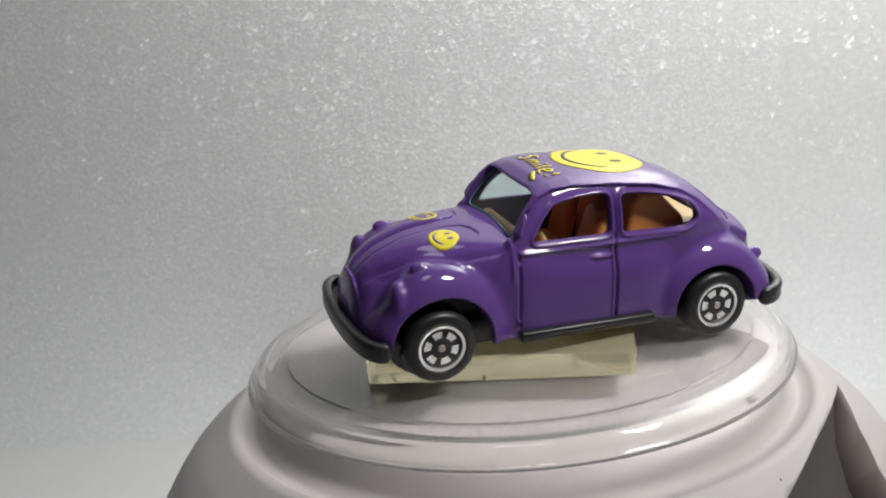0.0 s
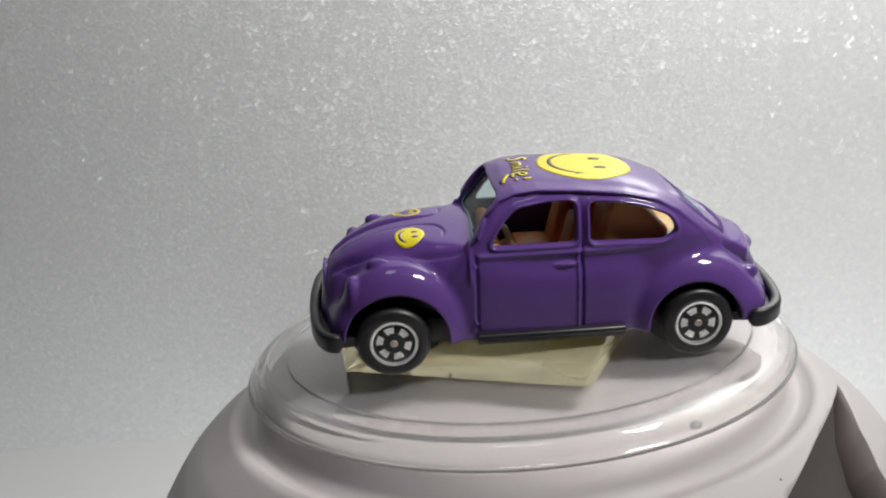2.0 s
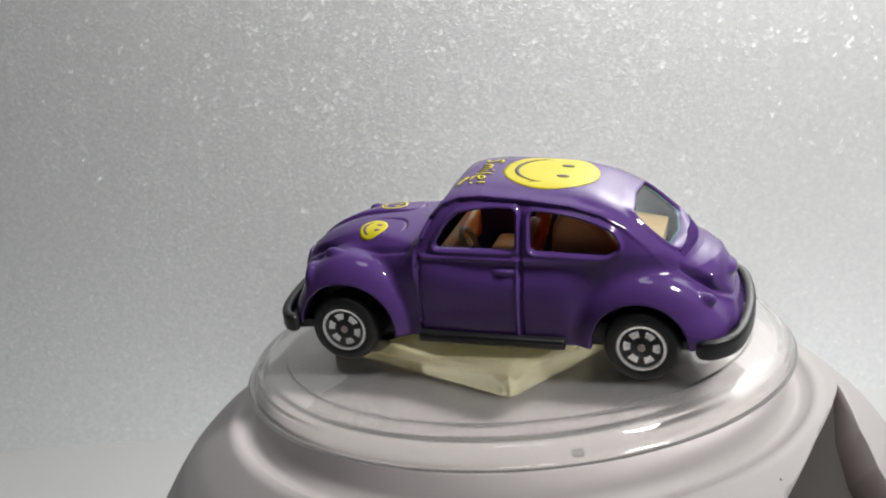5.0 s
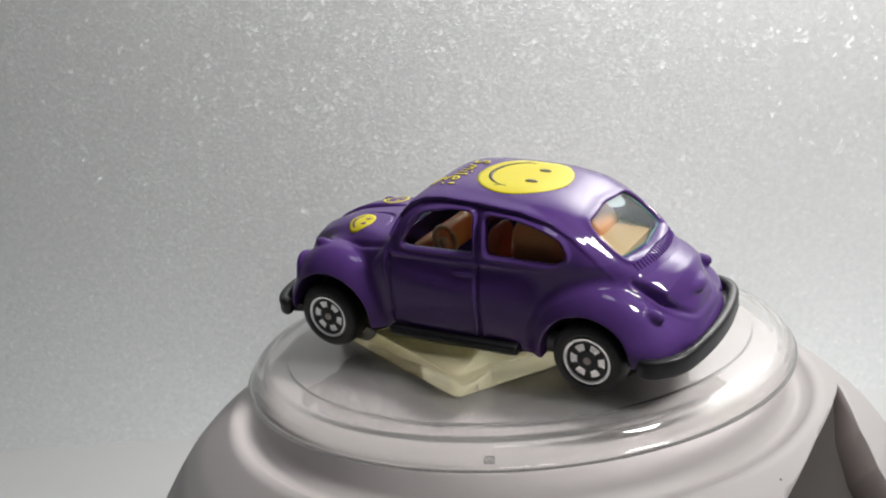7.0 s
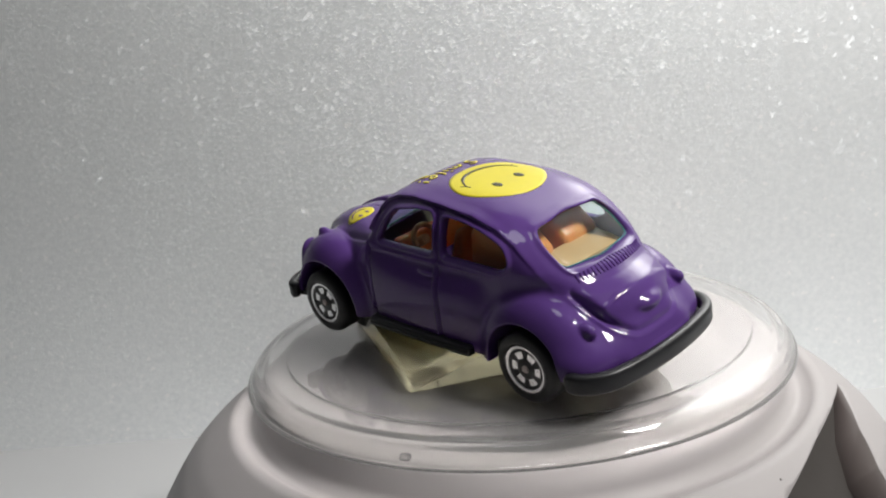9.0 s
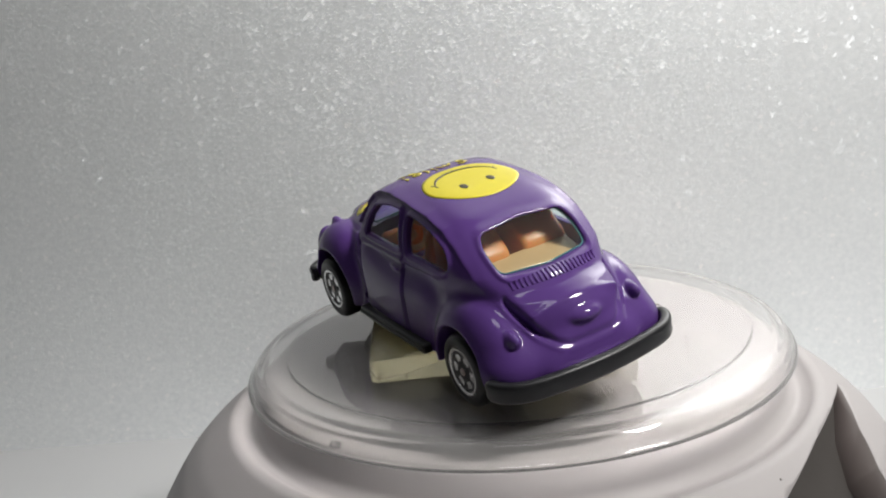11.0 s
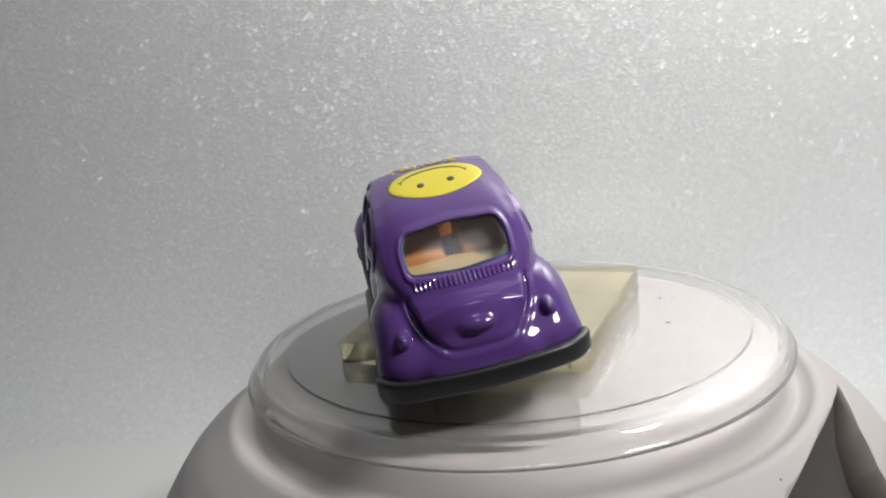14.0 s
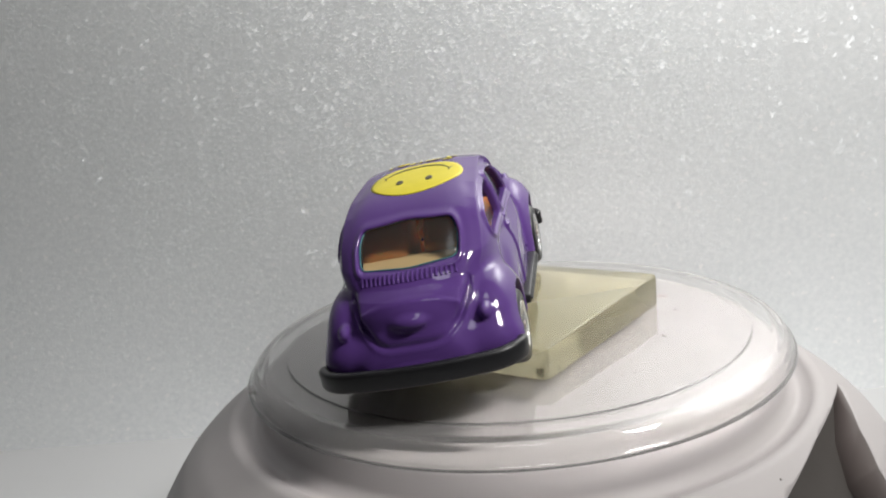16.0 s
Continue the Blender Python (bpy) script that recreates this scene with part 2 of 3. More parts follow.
def turntable_base():
    base = tagged(new("turntable_base"), "white plastic domed turntable base on the table", "turntable")
    prof = [(0, 48.05), (11.0, 48.05), (11.6, 47.6), (11.8, 46.6), (13, 46.2), (36.6, 46.2), (38.0, 45.6), (39.0, 41.6), (40.4, 40.4), (41.7, 40.8), (42.7, 41.5), (43.9, 41.4), (45.6, 40.2), (48.6, 38.0), (51.7, 35.0), (54.2, 31.5), (56.7, 27.5), (60.2, 20), (63.6, 9), (65.2, 0.2), (0, 0.2)]
    shell = part("shell", lathe(round_profile(prof, 1.3), 160), WHITE_BASE, base)
    way = Vector((0.55, -0.45, 0.70)).normalized()
    corners = [Vector(c) for c in ((45.7, -6.4, 39.5), (36.6, -24.9, 40.1), (30.2, -36.4, 38.8), (24.6, -44.7, 35.3), (38.0, -50.0, 18.0), (50.5, -27.0, 22.6), (46.6, -27.5, 30.1), (45.2, -24.1, 35.2), (45.0, -17.8, 38.2))]
    level = min(way.dot(c) for c in corners) - 1.2
    flat = [c + way * (level - way.dot(c)) for c in corners]
    carve(shell, part("cutter", prism(flat, way, 40, 0), LINING))
    part("solar_panel", prism(flat, way, 0.5, 0.6), CAVITY, base, "smoky dark glossy panel sunk into the base")
    return base


turntable_base()


def clear_disc():
    d = tagged(new("clear_disc"), "clear acrylic display disc with a sloping rim", "display disc")
    over = [(0, 0), (17, 0), (34.3, 0), (34.5, -0.16), (37.2, -0.3), (38.8, -0.8), (39.7, -1.8), (40.1, -2.7), (40.5, -3.0), (40.5, -3.5)]
    under = [(39.5, -3.5), (39.2, -2.7), (38.7, -2.0), (37.6, -1.5), (34.5, -1.3), (17, -1.3), (0, -1.3)]
    part("plate", lathe(round_profile(over + under, 0.25, 3), 200), CLEAR, d, angle=50).visible_shadow = False
    a = radians(-70)
    bm = box_bm(-0.5, 0.5, -0.7, 0.7, -2.4, -1.6, 0.3)
    bmesh.ops.transform(bm, matrix=Matrix.Translation((40.0 * math.cos(a), 40.0 * math.sin(a), 0)) @ Matrix.Rotation(a, 4, "Z"), verts=bm.verts)
    part("moulding_tab", bm, CLEAR, d).visible_shadow = False
    return d


def acrylic_block():
    b = tagged(new("acrylic_block"), "yellowed clear acrylic block lying on the disc", "block")
    A, B, C, D = (4.2, -27.1), (-6.4, 22.5), (22.5, 4.3), (-26.6, -8.6)
    bm = bmesh.new()
    lo = [bm.verts.new((x, y, 0.03)) for x, y in (A, C, B, D)]
    hi = [bm.verts.new((x, y, z)) for (x, y), z in zip((A, C, B, D), (3.2, 4.4, 4.9, 4.0))]
    bm.faces.new(lo[::-1])
    bm.faces.new(hi)
    for k in range(4):
        bm.faces.new((lo[k], lo[(k + 1) % 4], hi[(k + 1) % 4], hi[k]))
    bmesh.ops.bevel(bm, geom=[e for e in bm.edges if abs(e.verts[0].co.z - e.verts[1].co.z) > 2], offset=1.1, segments=4, affect="EDGES", profile=0.5)
    bmesh.ops.bevel(bm, geom=[e for e in bm.edges if e.calc_face_angle(0) > 1.0], offset=0.25, segments=2, affect="EDGES", profile=0.5)
    part("block", bm, BLOCK, b)
    part("fibre", tube([(-6.2, 21.6, 1.2), (-6.3, 22.6, 1.3), (-6.4, 23.9, 1.1)], 0.06, 6), FIBRE, b, "fine stray fibre at the block's corner")
    return b


disc = clear_disc()
block = acrylic_block()


# ---- the toy car: its body is one rounded solid, described by distance (x forward, y to its left, z up from the axles) ----
def spline(x, knots):
    """A smooth curve through (x, value) knots."""
    kx, kv = np.array(sorted(knots), float).T
    m = np.gradient(kv, kx)
    i = np.clip(np.searchsorted(kx, x) - 1, 0, len(kx) - 2)
    h = kx[i + 1] - kx[i]
    u = np.clip((x - kx[i]) / h, 0, 1)
    return ((1 + 2 * u) * (1 - u) ** 2) * kv[i] + u * (1 - u) ** 2 * h * m[i] + u * u * (3 - 2 * u) * kv[i + 1] + u * u * (u - 1) * h * m[i + 1]


def smin(a, b, k):
    h = np.clip(0.5 + 0.5 * (b - a) / k, 0, 1)
    return b + (a - b) * h - k * h * (1 - h)


def ease(x, a, b):
    u = np.clip((x - a) / (b - a), 0, 1)
    return u * u * (3 - 2 * u)


def smax(a, b, k):
    return -smin(-a, -b, k)


def polygon(px, py, pts):
    """Signed distance to a closed polygon in a plane."""
    d = np.full(np.shape(px), 1e9)
    inside = np.zeros(np.shape(px), bool)
    for (ax, ay), (bx, by) in zip(pts, pts[1:] + pts[:1]):
        ex, ey = bx - ax, by - ay
        t = np.clip(((px - ax) * ex + (py - ay) * ey) / (ex * ex + ey * ey), 0, 1)
        d = np.minimum(d, (px - ax - t * ex) ** 2 + (py - ay - t * ey) ** 2)
        inside ^= ((ay > py) != (by > py)) & (px < (bx - ax) * (py - ay) / (by - ay + 1e-12) + ax)
    return np.where(inside, -1, 1) * np.sqrt(d)


def stroke(px, py, pts):
    d = np.full(np.shape(px), 1e9)
    for (ax, ay), (bx, by) in zip(pts, pts[1:]):
        ex, ey = bx - ax, by - ay
        t = np.clip(((px - ax) * ex + (py - ay) * ey) / (ex * ex + ey * ey), 0, 1)
        d = np.minimum(d, (px - ax - t * ex) ** 2 + (py - ay - t * ey) ** 2)
    return np.sqrt(d)


def blob(x, y, z, c, r):
    q = np.sqrt(((x - c[0]) / r[0]) ** 2 + ((y - c[1]) / r[1]) ** 2 + ((z - c[2]) / r[2]) ** 2)
    return (q - 1) * min(r)


def softened(pts, radius):
    """A closed outline with rounded corners."""
    ring = [pts[-1]] + pts + [pts[0]]
    return [tuple(float(c) for c in p) for p in round_profile(ring, radius, 4)[1:-1]]


DOOR_WINDOW = softened([(7.0, 11.6), (5.3, 14.4), (3.6, 16.1), (-0.5, 16.75), (-4.0, 16.75), (-4.0, 11.6)], 0.9)
QUARTER_WINDOW = softened([(-5.9, 11.5), (-5.9, 16.55), (-9.9, 16.2), (-13.4, 15.4), (-16.2, 14.3), (-17.3, 12.4), (-15.6, 11.3)], 0.9)
WINDSCREEN = softened([(8.7, 9.5), (7.7, 17.35), (-7.7, 17.35), (-8.7, 9.5)], 1.2)
REAR_WINDOW = softened([(6.4, 11.5), (6.6, 14.0), (5.9, 15.5), (0.0, 15.95), (-5.9, 15.5), (-6.6, 14.0), (-6.4, 11.5), (0.0, 11.1)], 0.8)
ENGINE_LID = softened([(6.9, 9.5), (6.7, 8.0), (5.7, 5.9), (3.6, 4.3), (-3.6, 4.3), (-5.7, 5.9), (-6.7, 8.0), (-6.9, 9.5), (-3.0, 10.0), (0.0, 10.15), (3.0, 10.0)], 1.2)
TONGUE = softened([(30.0, 1.2), (26.6, 1.5), (22.0, 1.7), (16.0, 1.8), (13.6, 2.1), (12.6, 4.6), (13.6, 6.9), (16.5, 7.2), (22.0, 5.9), (26.3, 4.0), (30.0, 3.4)], 1.2)
DRIP_RAIL = [(8.7, 13.0), (7.6, 15.4), (5.7, 17.2), (3.5, 18.0), (0.6, 18.25), (-4.7, 18.0), (-10.7, 17.4), (-14.9, 16.3), (-17.7, 14.7), (-20.5, 12.3), (-22.7, 9.6)]

HULL_TOP = [(29.5, 1.5), (29.3, 4.8), (28.2, 7.1), (26.2, 9.1), (23.6, 10.5), (21.0, 11.4), (17.0, 12.05), (11.0, 12.55), (9.0, 12.7), (7.0, 12.1), (4.0, 11.0), (-12.0, 11.0), (-18.0, 11.4), (-22.0, 11.6), (-25.5, 10.2), (-27.8, 8.5), (-29.5, 6.4), (-30.8, 3.8), (-31.5, 1.6)]
HULL_WIDTH = [(29.4, 3.6), (28.0, 5.6), (25.0, 7.0), (22.0, 7.9), (18.0, 8.8), (13.0, 10.3), (9.0, 11.3), (4.0, 11.6), (-6.0, 11.6), (-12.0, 11.2), (-16.0, 9.8), (-20.0, 8.7), (-24.0, 7.5), (-27.0, 6.7), (-29.5, 6.2), (-31.5, 5.4)]
HULL_SHAPE = [(29.4, 2.3), (24.0, 2.9), (17.0, 3.7), (11.0, 4.0), (7.0, 4.6), (-10.0, 4.6), (-17.0, 3.4), (-24.0, 2.6), (-30.7, 2.2)]
CABIN_TOP = [(10.0, 17.5), (6.0, 18.1), (3.8, 18.65), (-0.2, 19.05), (-6.6, 18.95), (-11.3, 18.5), (-14.4, 17.75), (-18.3, 15.85), (-22.3, 12.7), (-25.5, 9.9), (-28.0, 7.6)]
CABIN_WIDTH = [(10.0, 10.3), (0.0, 10.5), (-6.0, 10.5), (-12.0, 10.4), (-16.0, 10.5), (-20.0, 10.0), (-23.0, 9.1), (-26.0, 7.6), (-28.0, 6.4)]
CABIN_SHAPE = [(10.0, 5.0), (-8.0, 5.0), (-14.0, 4.6), (-20.0, 4.2), (-28.0, 3.2)]


def section(x, y, z, top, width, shape, middle):
    w, n = spline(x, width), spline(x, shape)
    h = np.maximum(spline(x, top) - middle, 0.5)
    r = (np.abs(y / w) ** n + np.abs((z - middle) / h) ** n) ** (1 / n)
    return (r - 1) * np.minimum(w, h)


def cabin(x, y, z):
    """The greenhouse without its openings."""
    taper = np.clip((-16.0 - x) / 6.0, 0, 1) * np.maximum(11.5 - z, 0) * 0.30
    lean = (0.04 + 0.09 * ease(x, -18.0, -2.0)) * np.maximum(z - 10.5, 0)
    g = section(x, np.abs(y) + taper + lean, z, CABIN_TOP, CABIN_WIDTH, CABIN_SHAPE, 6.5)
    screen = (x - (7.65 - 0.70 * (z - 14.9) - 0.004 * y * y)) * 0.82
    g = smax(g, screen, 0.9)
    return smax(g, -28.0 - x, 0.3)


def hull(x, y, z):
    d = section(x, y, z, HULL_TOP, HULL_WIDTH, HULL_SHAPE, 1.0)
    d = smax(d, x - 29.2, 1.5)
    return smax(d, -31.6 - x, 1.5)


def fender(x, y, z, xc, front, back, high, wide, inward, p):
    """A wing: an arch over the wheel with a rounded crown that falls away to both sides."""
    dx = x - xc
    rx = np.where(dx > 0, front, back)
    t = np.where(y > 8.2, (y - 8.2) / (wide - 8.2), (8.2 - y) / inward)
    r = (((dx / rx) ** 2 + (np.maximum(z, -1) / high) ** 2) ** (p / 2) + t ** p) ** (1 / p)
    return (r - 1) * 6.0


def ridge(d, at, width):
    return np.exp(-((d - at) / width) ** 2)


def solid(x, y, z):
    """Distance to the painted metal body, on one half (y > 0 and its mirror are alike)."""
    y = np.abs(y)
    glass = cabin(x, y, z)
    dw, qw = polygon(x, z, DOOR_WINDOW), polygon(x, z, QUARTER_WINDOW)
    ws, rw = polygon(y, z, WINDSCREEN), polygon(y, z, REAR_WINDOW)
    side = np.clip((y - 7.0) / 1.0, 0, 1)
    ahead = np.clip((x - 2.5) / 1.0, 0, 1) * np.clip((8.6 - y) / 0.6, 0, 1)
    behind = np.clip((-16.0 - x) / 1.0, 0, 1)
    g = glass - side * 0.30 * (ridge(dw, 0.35, 0.28) + ridge(qw, 0.35, 0.28)) - behind * 0.28 * ridge(rw, 0.4, 0.3) - ahead * 0.15 * ridge(ws, 0.4, 0.3)
    g = g - 0.46 * ease(x, -25.0, -8.0) * np.clip((y - 5.5) / 1.0, 0, 1) * ridge(stroke(x, z, DRIP_RAIL), 0, 0.3)
    h = hull(x, y, z)
    # seams of the bonnet's two raised tongues, and the edge of the bonnet
    top = np.clip((z - 6.5) / 2, 0, 1)
    tongue = polygon(x, y, TONGUE)
    outer = np.clip((y - 4.8) / 1.6, 0, 1)
    h = h - top * (0.3 / (1 + np.exp(np.clip(tongue / (0.12 + 0.9 * outer), -30, 30))) - 0.42 * (1 - outer) * ridge(tongue, 0.3, 0.25))
    h = h + 0.20 * top * ridge(stroke(x, y, [(27.6, 3.6), (25.5, 5.6), (22.0, 7.0), (16.0, 8.2), (10.4, 9.2)]), 0, 0.25)
    h = h - 0.34 * top * ridge(x, 9.75, 0.3)
    tail_end = ease(-x, 13.0, 18.0)
    d = smin(g, h, 0.7 + 0.9 * tail_end)
    f = fender(x, y, z, 19.6, 8.1, 9.9, 10.1, 13.3, 5.2, 2.5)
    b = fender(x, y, z, -19.8, 9.3, 9.7, 9.1, 13.2, 6.2, 2.5)
    d = smin(smin(d, f, 0.6), b, 0.6 + 0.4 * tail_end)
    d = smin(d, blob(x, y, z, (-25.4, 0.0, 6.2), (4.35, 6.0, 3.3)), 1.0)
    d = smin(d, blob(x, y, z, (-26.4, 0.0, 1.6), (4.9, 11.8, 3.4)) * 1.2, 1.6)
    d = smin(d, blob(x, y, z, (25.0, 0.0, 1.4), (4.3, 11.2, 3.2)) * 1.2, 1.6)
    # bumps cast with the body
    d = smin(d, blob(x, y, z, (21.7, 8.7, 9.85), (1.15, 0.62, 0.68)), 0.5)
    d = smin(d, blob(x, y, z, (24.9, 9.4, 6.2), (1.0, 1.8, 2.3)), 0.6)
    d = smin(d, blob(x, y, z, (-27.4, 8.9, 5.5), (1.45, 0.8, 0.95)), 0.35)
    d = smin(d, blob(x, y, z, (-29.3, 0.0, 6.35), (1.2, 1.75, 0.8)), 0.35)
    d = smin(d, blob(x, y, z, (-2.6, 10.75, 8.9), (1.3, 0.45, 0.33)), 0.3)
    d = smin(d, blob(x, y, z, (9.0, 10.55, 9.1), (0.38, 0.5, 0.9)), 0.2)
    d = smin(d, blob(x, y, z, (9.0, 11.3, 1.6), (0.38, 0.5, 0.7)), 0.2)
    # belt moulding, door seams, engine lid and its louvres
    low = np.clip((y - 8.5) / 1.0, 0, 1)
    belt = low * np.clip((x + 15) / 2, 0, 1) * np.clip((9.2 - x) / 1, 0, 1)
    d = d - 0.30 * belt * ridge(z, 10.5, 0.3)
    d = d + 0.30 * low * ridge(np.abs(x - 8.95) + np.maximum(0, z - 10.4) + np.maximum(0, 0.6 - z), 0, 0.22)
    d = d + 0.32 * low * ridge(np.abs(x + 4.75) + np.maximum(0, z - 17.4), 0, 0.2)
    d = d - 0.16 * low * ridge(np.abs(x + 4.2) + np.maximum(0, z - 10.4), 0, 0.2)
    tail = np.clip((-20.0 - x) / 1.5, 0, 1)
    lid = polygon(y, z, ENGINE_LID)
    d = d - tail * np.clip((9.7 - z) / 0.9, 0, 1) * (0.34 / (1 + np.exp(np.clip(lid / 0.15, -30, 30))) - 0.2 * ridge(lid, 0.5, 0.28) + 0.07 * ridge(lid, 1.15, 0.3) * np.clip((9.0 - z) / 1, 0, 1))
    letters = np.clip((3.1 - y) / 0.1, 0, 1) * np.clip((11.5 - x) / 0.1, 0, 1) * np.clip((x - 10.6) / 0.1, 0, 1) * top
    d = d - 0.10 * letters * np.clip(np.cos(y * 2 * np.pi / 0.85) * 3, -1, 1)
    # openings
    opening = np.minimum(np.maximum(dw, 7.0 - y), np.maximum(qw, 7.0 - y))
    opening = np.minimum(opening, np.maximum(np.maximum(ws, 2.0 - x), 12.35 - 0.012 * y * y - z))
    opening = np.minimum(opening, np.maximum(rw, x + 15.0))
    arch_f = (np.sqrt(((x - 19.5) / 6.7) ** 2 + (z / 6.6) ** 2) - 1) * 6.6
    arch_b = (np.sqrt(((x + 19.7) / 6.0) ** 2 + (z / 5.8) ** 2) - 1) * 5.8
    arch = np.minimum(arch_f, arch_b)
    hollow = smax(smax(glass + 0.85, 1.5 - z, 0.5), 0.9 - arch, 0.3)
    d = smax(d, -np.minimum(opening, hollow), 0.22)
    d = smax(d, -np.maximum(arch, 6.0 - y), 0.35)
    inner = np.maximum(np.maximum(np.abs(x) - 26.0, y - 10.4), z - 1.5)
    d = np.maximum(d, -inner)
    floor_line = np.where(x > 20, -0.6 + 0.22 * np.maximum(x - 23, 0), np.where(x < -22, -0.6 + 0.12 * (-22 - x), -0.9))
    return smax(d, floor_line - z, 0.5)


def skin(fn, lo, hi, step):
    """A quad mesh of the surface fn = 0 with its normals, even over y."""
    ax = [np.arange(l, h + step, step) for l, h in zip(lo, hi)]
    half = ax[1][ax[1] >= -1e-9]
    X, Y, Z = np.meshgrid(ax[0], half, ax[2], indexing="ij")
    V = fn(X, Y, Z)
    V = np.concatenate([V[:, :0:-1], V], 1)
    ys = np.concatenate([-half[:0:-1], half])
    nx, ny, nz = V.shape
    inside = V < 0
    corner = np.zeros((nx - 1, ny - 1, nz - 1), int)
    for i in (0, 1):
        for j in (0, 1):
            for k in (0, 1):
                corner += inside[i:nx - 1 + i, j:ny - 1 + j, k:nz - 1 + k]
    cells = (corner > 0) & (corner < 8)
    index = np.full(cells.shape, -1)
    index[cells] = np.arange(cells.sum())
    I, J, K = np.nonzero(cells)
    P = np.stack([ax[0][I], ys[J], ax[2][K]], 1) + step / 2

    def grad(p, e=0.04):
        return np.stack([(fn(*(p + o).T) - fn(*(p - o).T)) / (2 * e) for o in np.eye(3) * e], 1)

    for _ in range(4):
        v, g = fn(*P.T), grad(P)
        s = -v[:, None] * g / np.maximum((g * g).sum(1, keepdims=True), 0.15)
        P = P + np.clip(s, -0.5 * step, 0.5 * step)
    N = grad(P, 0.06)
    N /= np.maximum(np.linalg.norm(N, axis=1, keepdims=True), 1e-6)
    faces = []
    for a in range(3):
        b, c = (a + 1) % 3, (a + 2) % 3
        s0 = [slice(None)] * 3
        s1 = [slice(None)] * 3
        s0[a], s1[a] = slice(0, -1), slice(1, None)
        cross = inside[tuple(s0)] != inside[tuple(s1)]
        E = np.array(np.nonzero(cross)).T
        keep = (E[:, b] > 0) & (E[:, c] > 0) & (E[:, b] < V.shape[b] - 1) & (E[:, c] < V.shape[c] - 1)
        E = E[keep]
        flip = inside[tuple(s0)][tuple(E.T)]
        q = []
        for ob_, oc in ((1, 1), (0, 1), (0, 0), (1, 0)):
            F = E.copy()
            F[:, b] -= ob_
            F[:, c] -= oc
            q.append(index[tuple(F.T)])
        Q = np.stack(q, 1)
        Q[~flip] = Q[~flip][:, ::-1]
        faces.append(Q)
    return P, N, np.concatenate(faces)


def sheet(name, P, N, F, pick, parent, mat, label=""):
    """The faces of a skin that pick chooses, as one part."""
    F = F[pick]
    used, back = np.unique(F, return_inverse=True)
    ob = mesh_object(name, P[used], back.reshape(F.shape), mat, True, N[used])
    return part_of(ob, parent, label)


car = tagged(new("toy_car"), "purple die-cast toy saloon car with smiling-face prints, on the block", "toy car")
P, N, F = skin(solid, (-32.0, -14.0, -2.5), (30.0, 14.0, 22.5), 0.24)
C = P[F].mean(1)
on_door = (np.abs(C[:, 1]) > 8.6) & (C[:, 0] < 8.95) & (C[:, 0] > -4.75) & (C[:, 2] > 0.2) & (C[:, 2] < 10.4)
on_lid = (C[:, 0] < -20) & (polygon(np.abs(C[:, 1]), C[:, 2], ENGINE_LID) < 0.1) & (N[F[:, 0], 0] < 0.1)
on_hood = (C[:, 0] > 10.0) & (C[:, 2] > 6.5) & (np.abs(C[:, 1]) < spline(C[:, 0], [(27.6, 3.6), (25.5, 5.6), (22.0, 7.0), (16.0, 8.2), (10.0, 9.2)])) & (N[F[:, 0], 2] > 0)
sheet("door", P, N, F, on_door & (C[:, 1] > 0), car, PURPLE)
sheet("door", P, N, F, on_door & (C[:, 1] < 0), car, PURPLE)
sheet("engine_lid", P, N, F, on_lid, car, PURPLE, "purple domed engine lid")
sheet("bonnet", P, N, F, on_hood & ~on_door, car, PURPLE, "purple bonnet with two raised tongues")
sheet("body", P, N, F, ~(on_door | on_lid | on_hood), car, PURPLE, "purple enamelled metal body")


def louvre(y):
    """One upright rib of the air intake under the rear window."""
    zs = np.array((10.2, 10.65, 11.1)) - 0.011 * y * y * 0.4
    xs = np.arange(-33.0, -18.0, 0.03)
    v = solid(xs[:, None] + 0 * zs, np.full((len(xs), 3), y), zs[None, :] + 0 * xs[:, None])
    at = xs[np.argmax(v < 0, 0)]
    part("louvre", tube([(x + 0.04, y, z) for x, z in zip(at, zs)], 0.2, 8), PURPLE, car)


for k in range(21):
    louvre(-6.0 + 0.6 * k)


# ---- wheels, bumpers, running boards, underside ----
def wedge(r0, r1, a0, a1, y0, y1, steps=4):
    """A bmesh ring segment that faces +y."""
    bm = bmesh.new()
    rows = []
    for k in range(steps + 1):
        a = a0 + (a1 - a0) * k / steps
        rows.append([bm.verts.new((r * math.cos(a), y, r * math.sin(a))) for r, y in ((r0, y0), (r0, y1), (r1, y1), (r1, y0))])
    for p, q in zip(rows, rows[1:]):
        for k in range(4):
            j = (k + 1) % 4
            bm.faces.new((p[k], p[j], q[j], q[k]))
    bm.faces.new(rows[0][::-1])
    bm.faces.new(rows[-1])
    bmesh.ops.recalc_face_normals(bm, faces=bm.faces)
    return bm


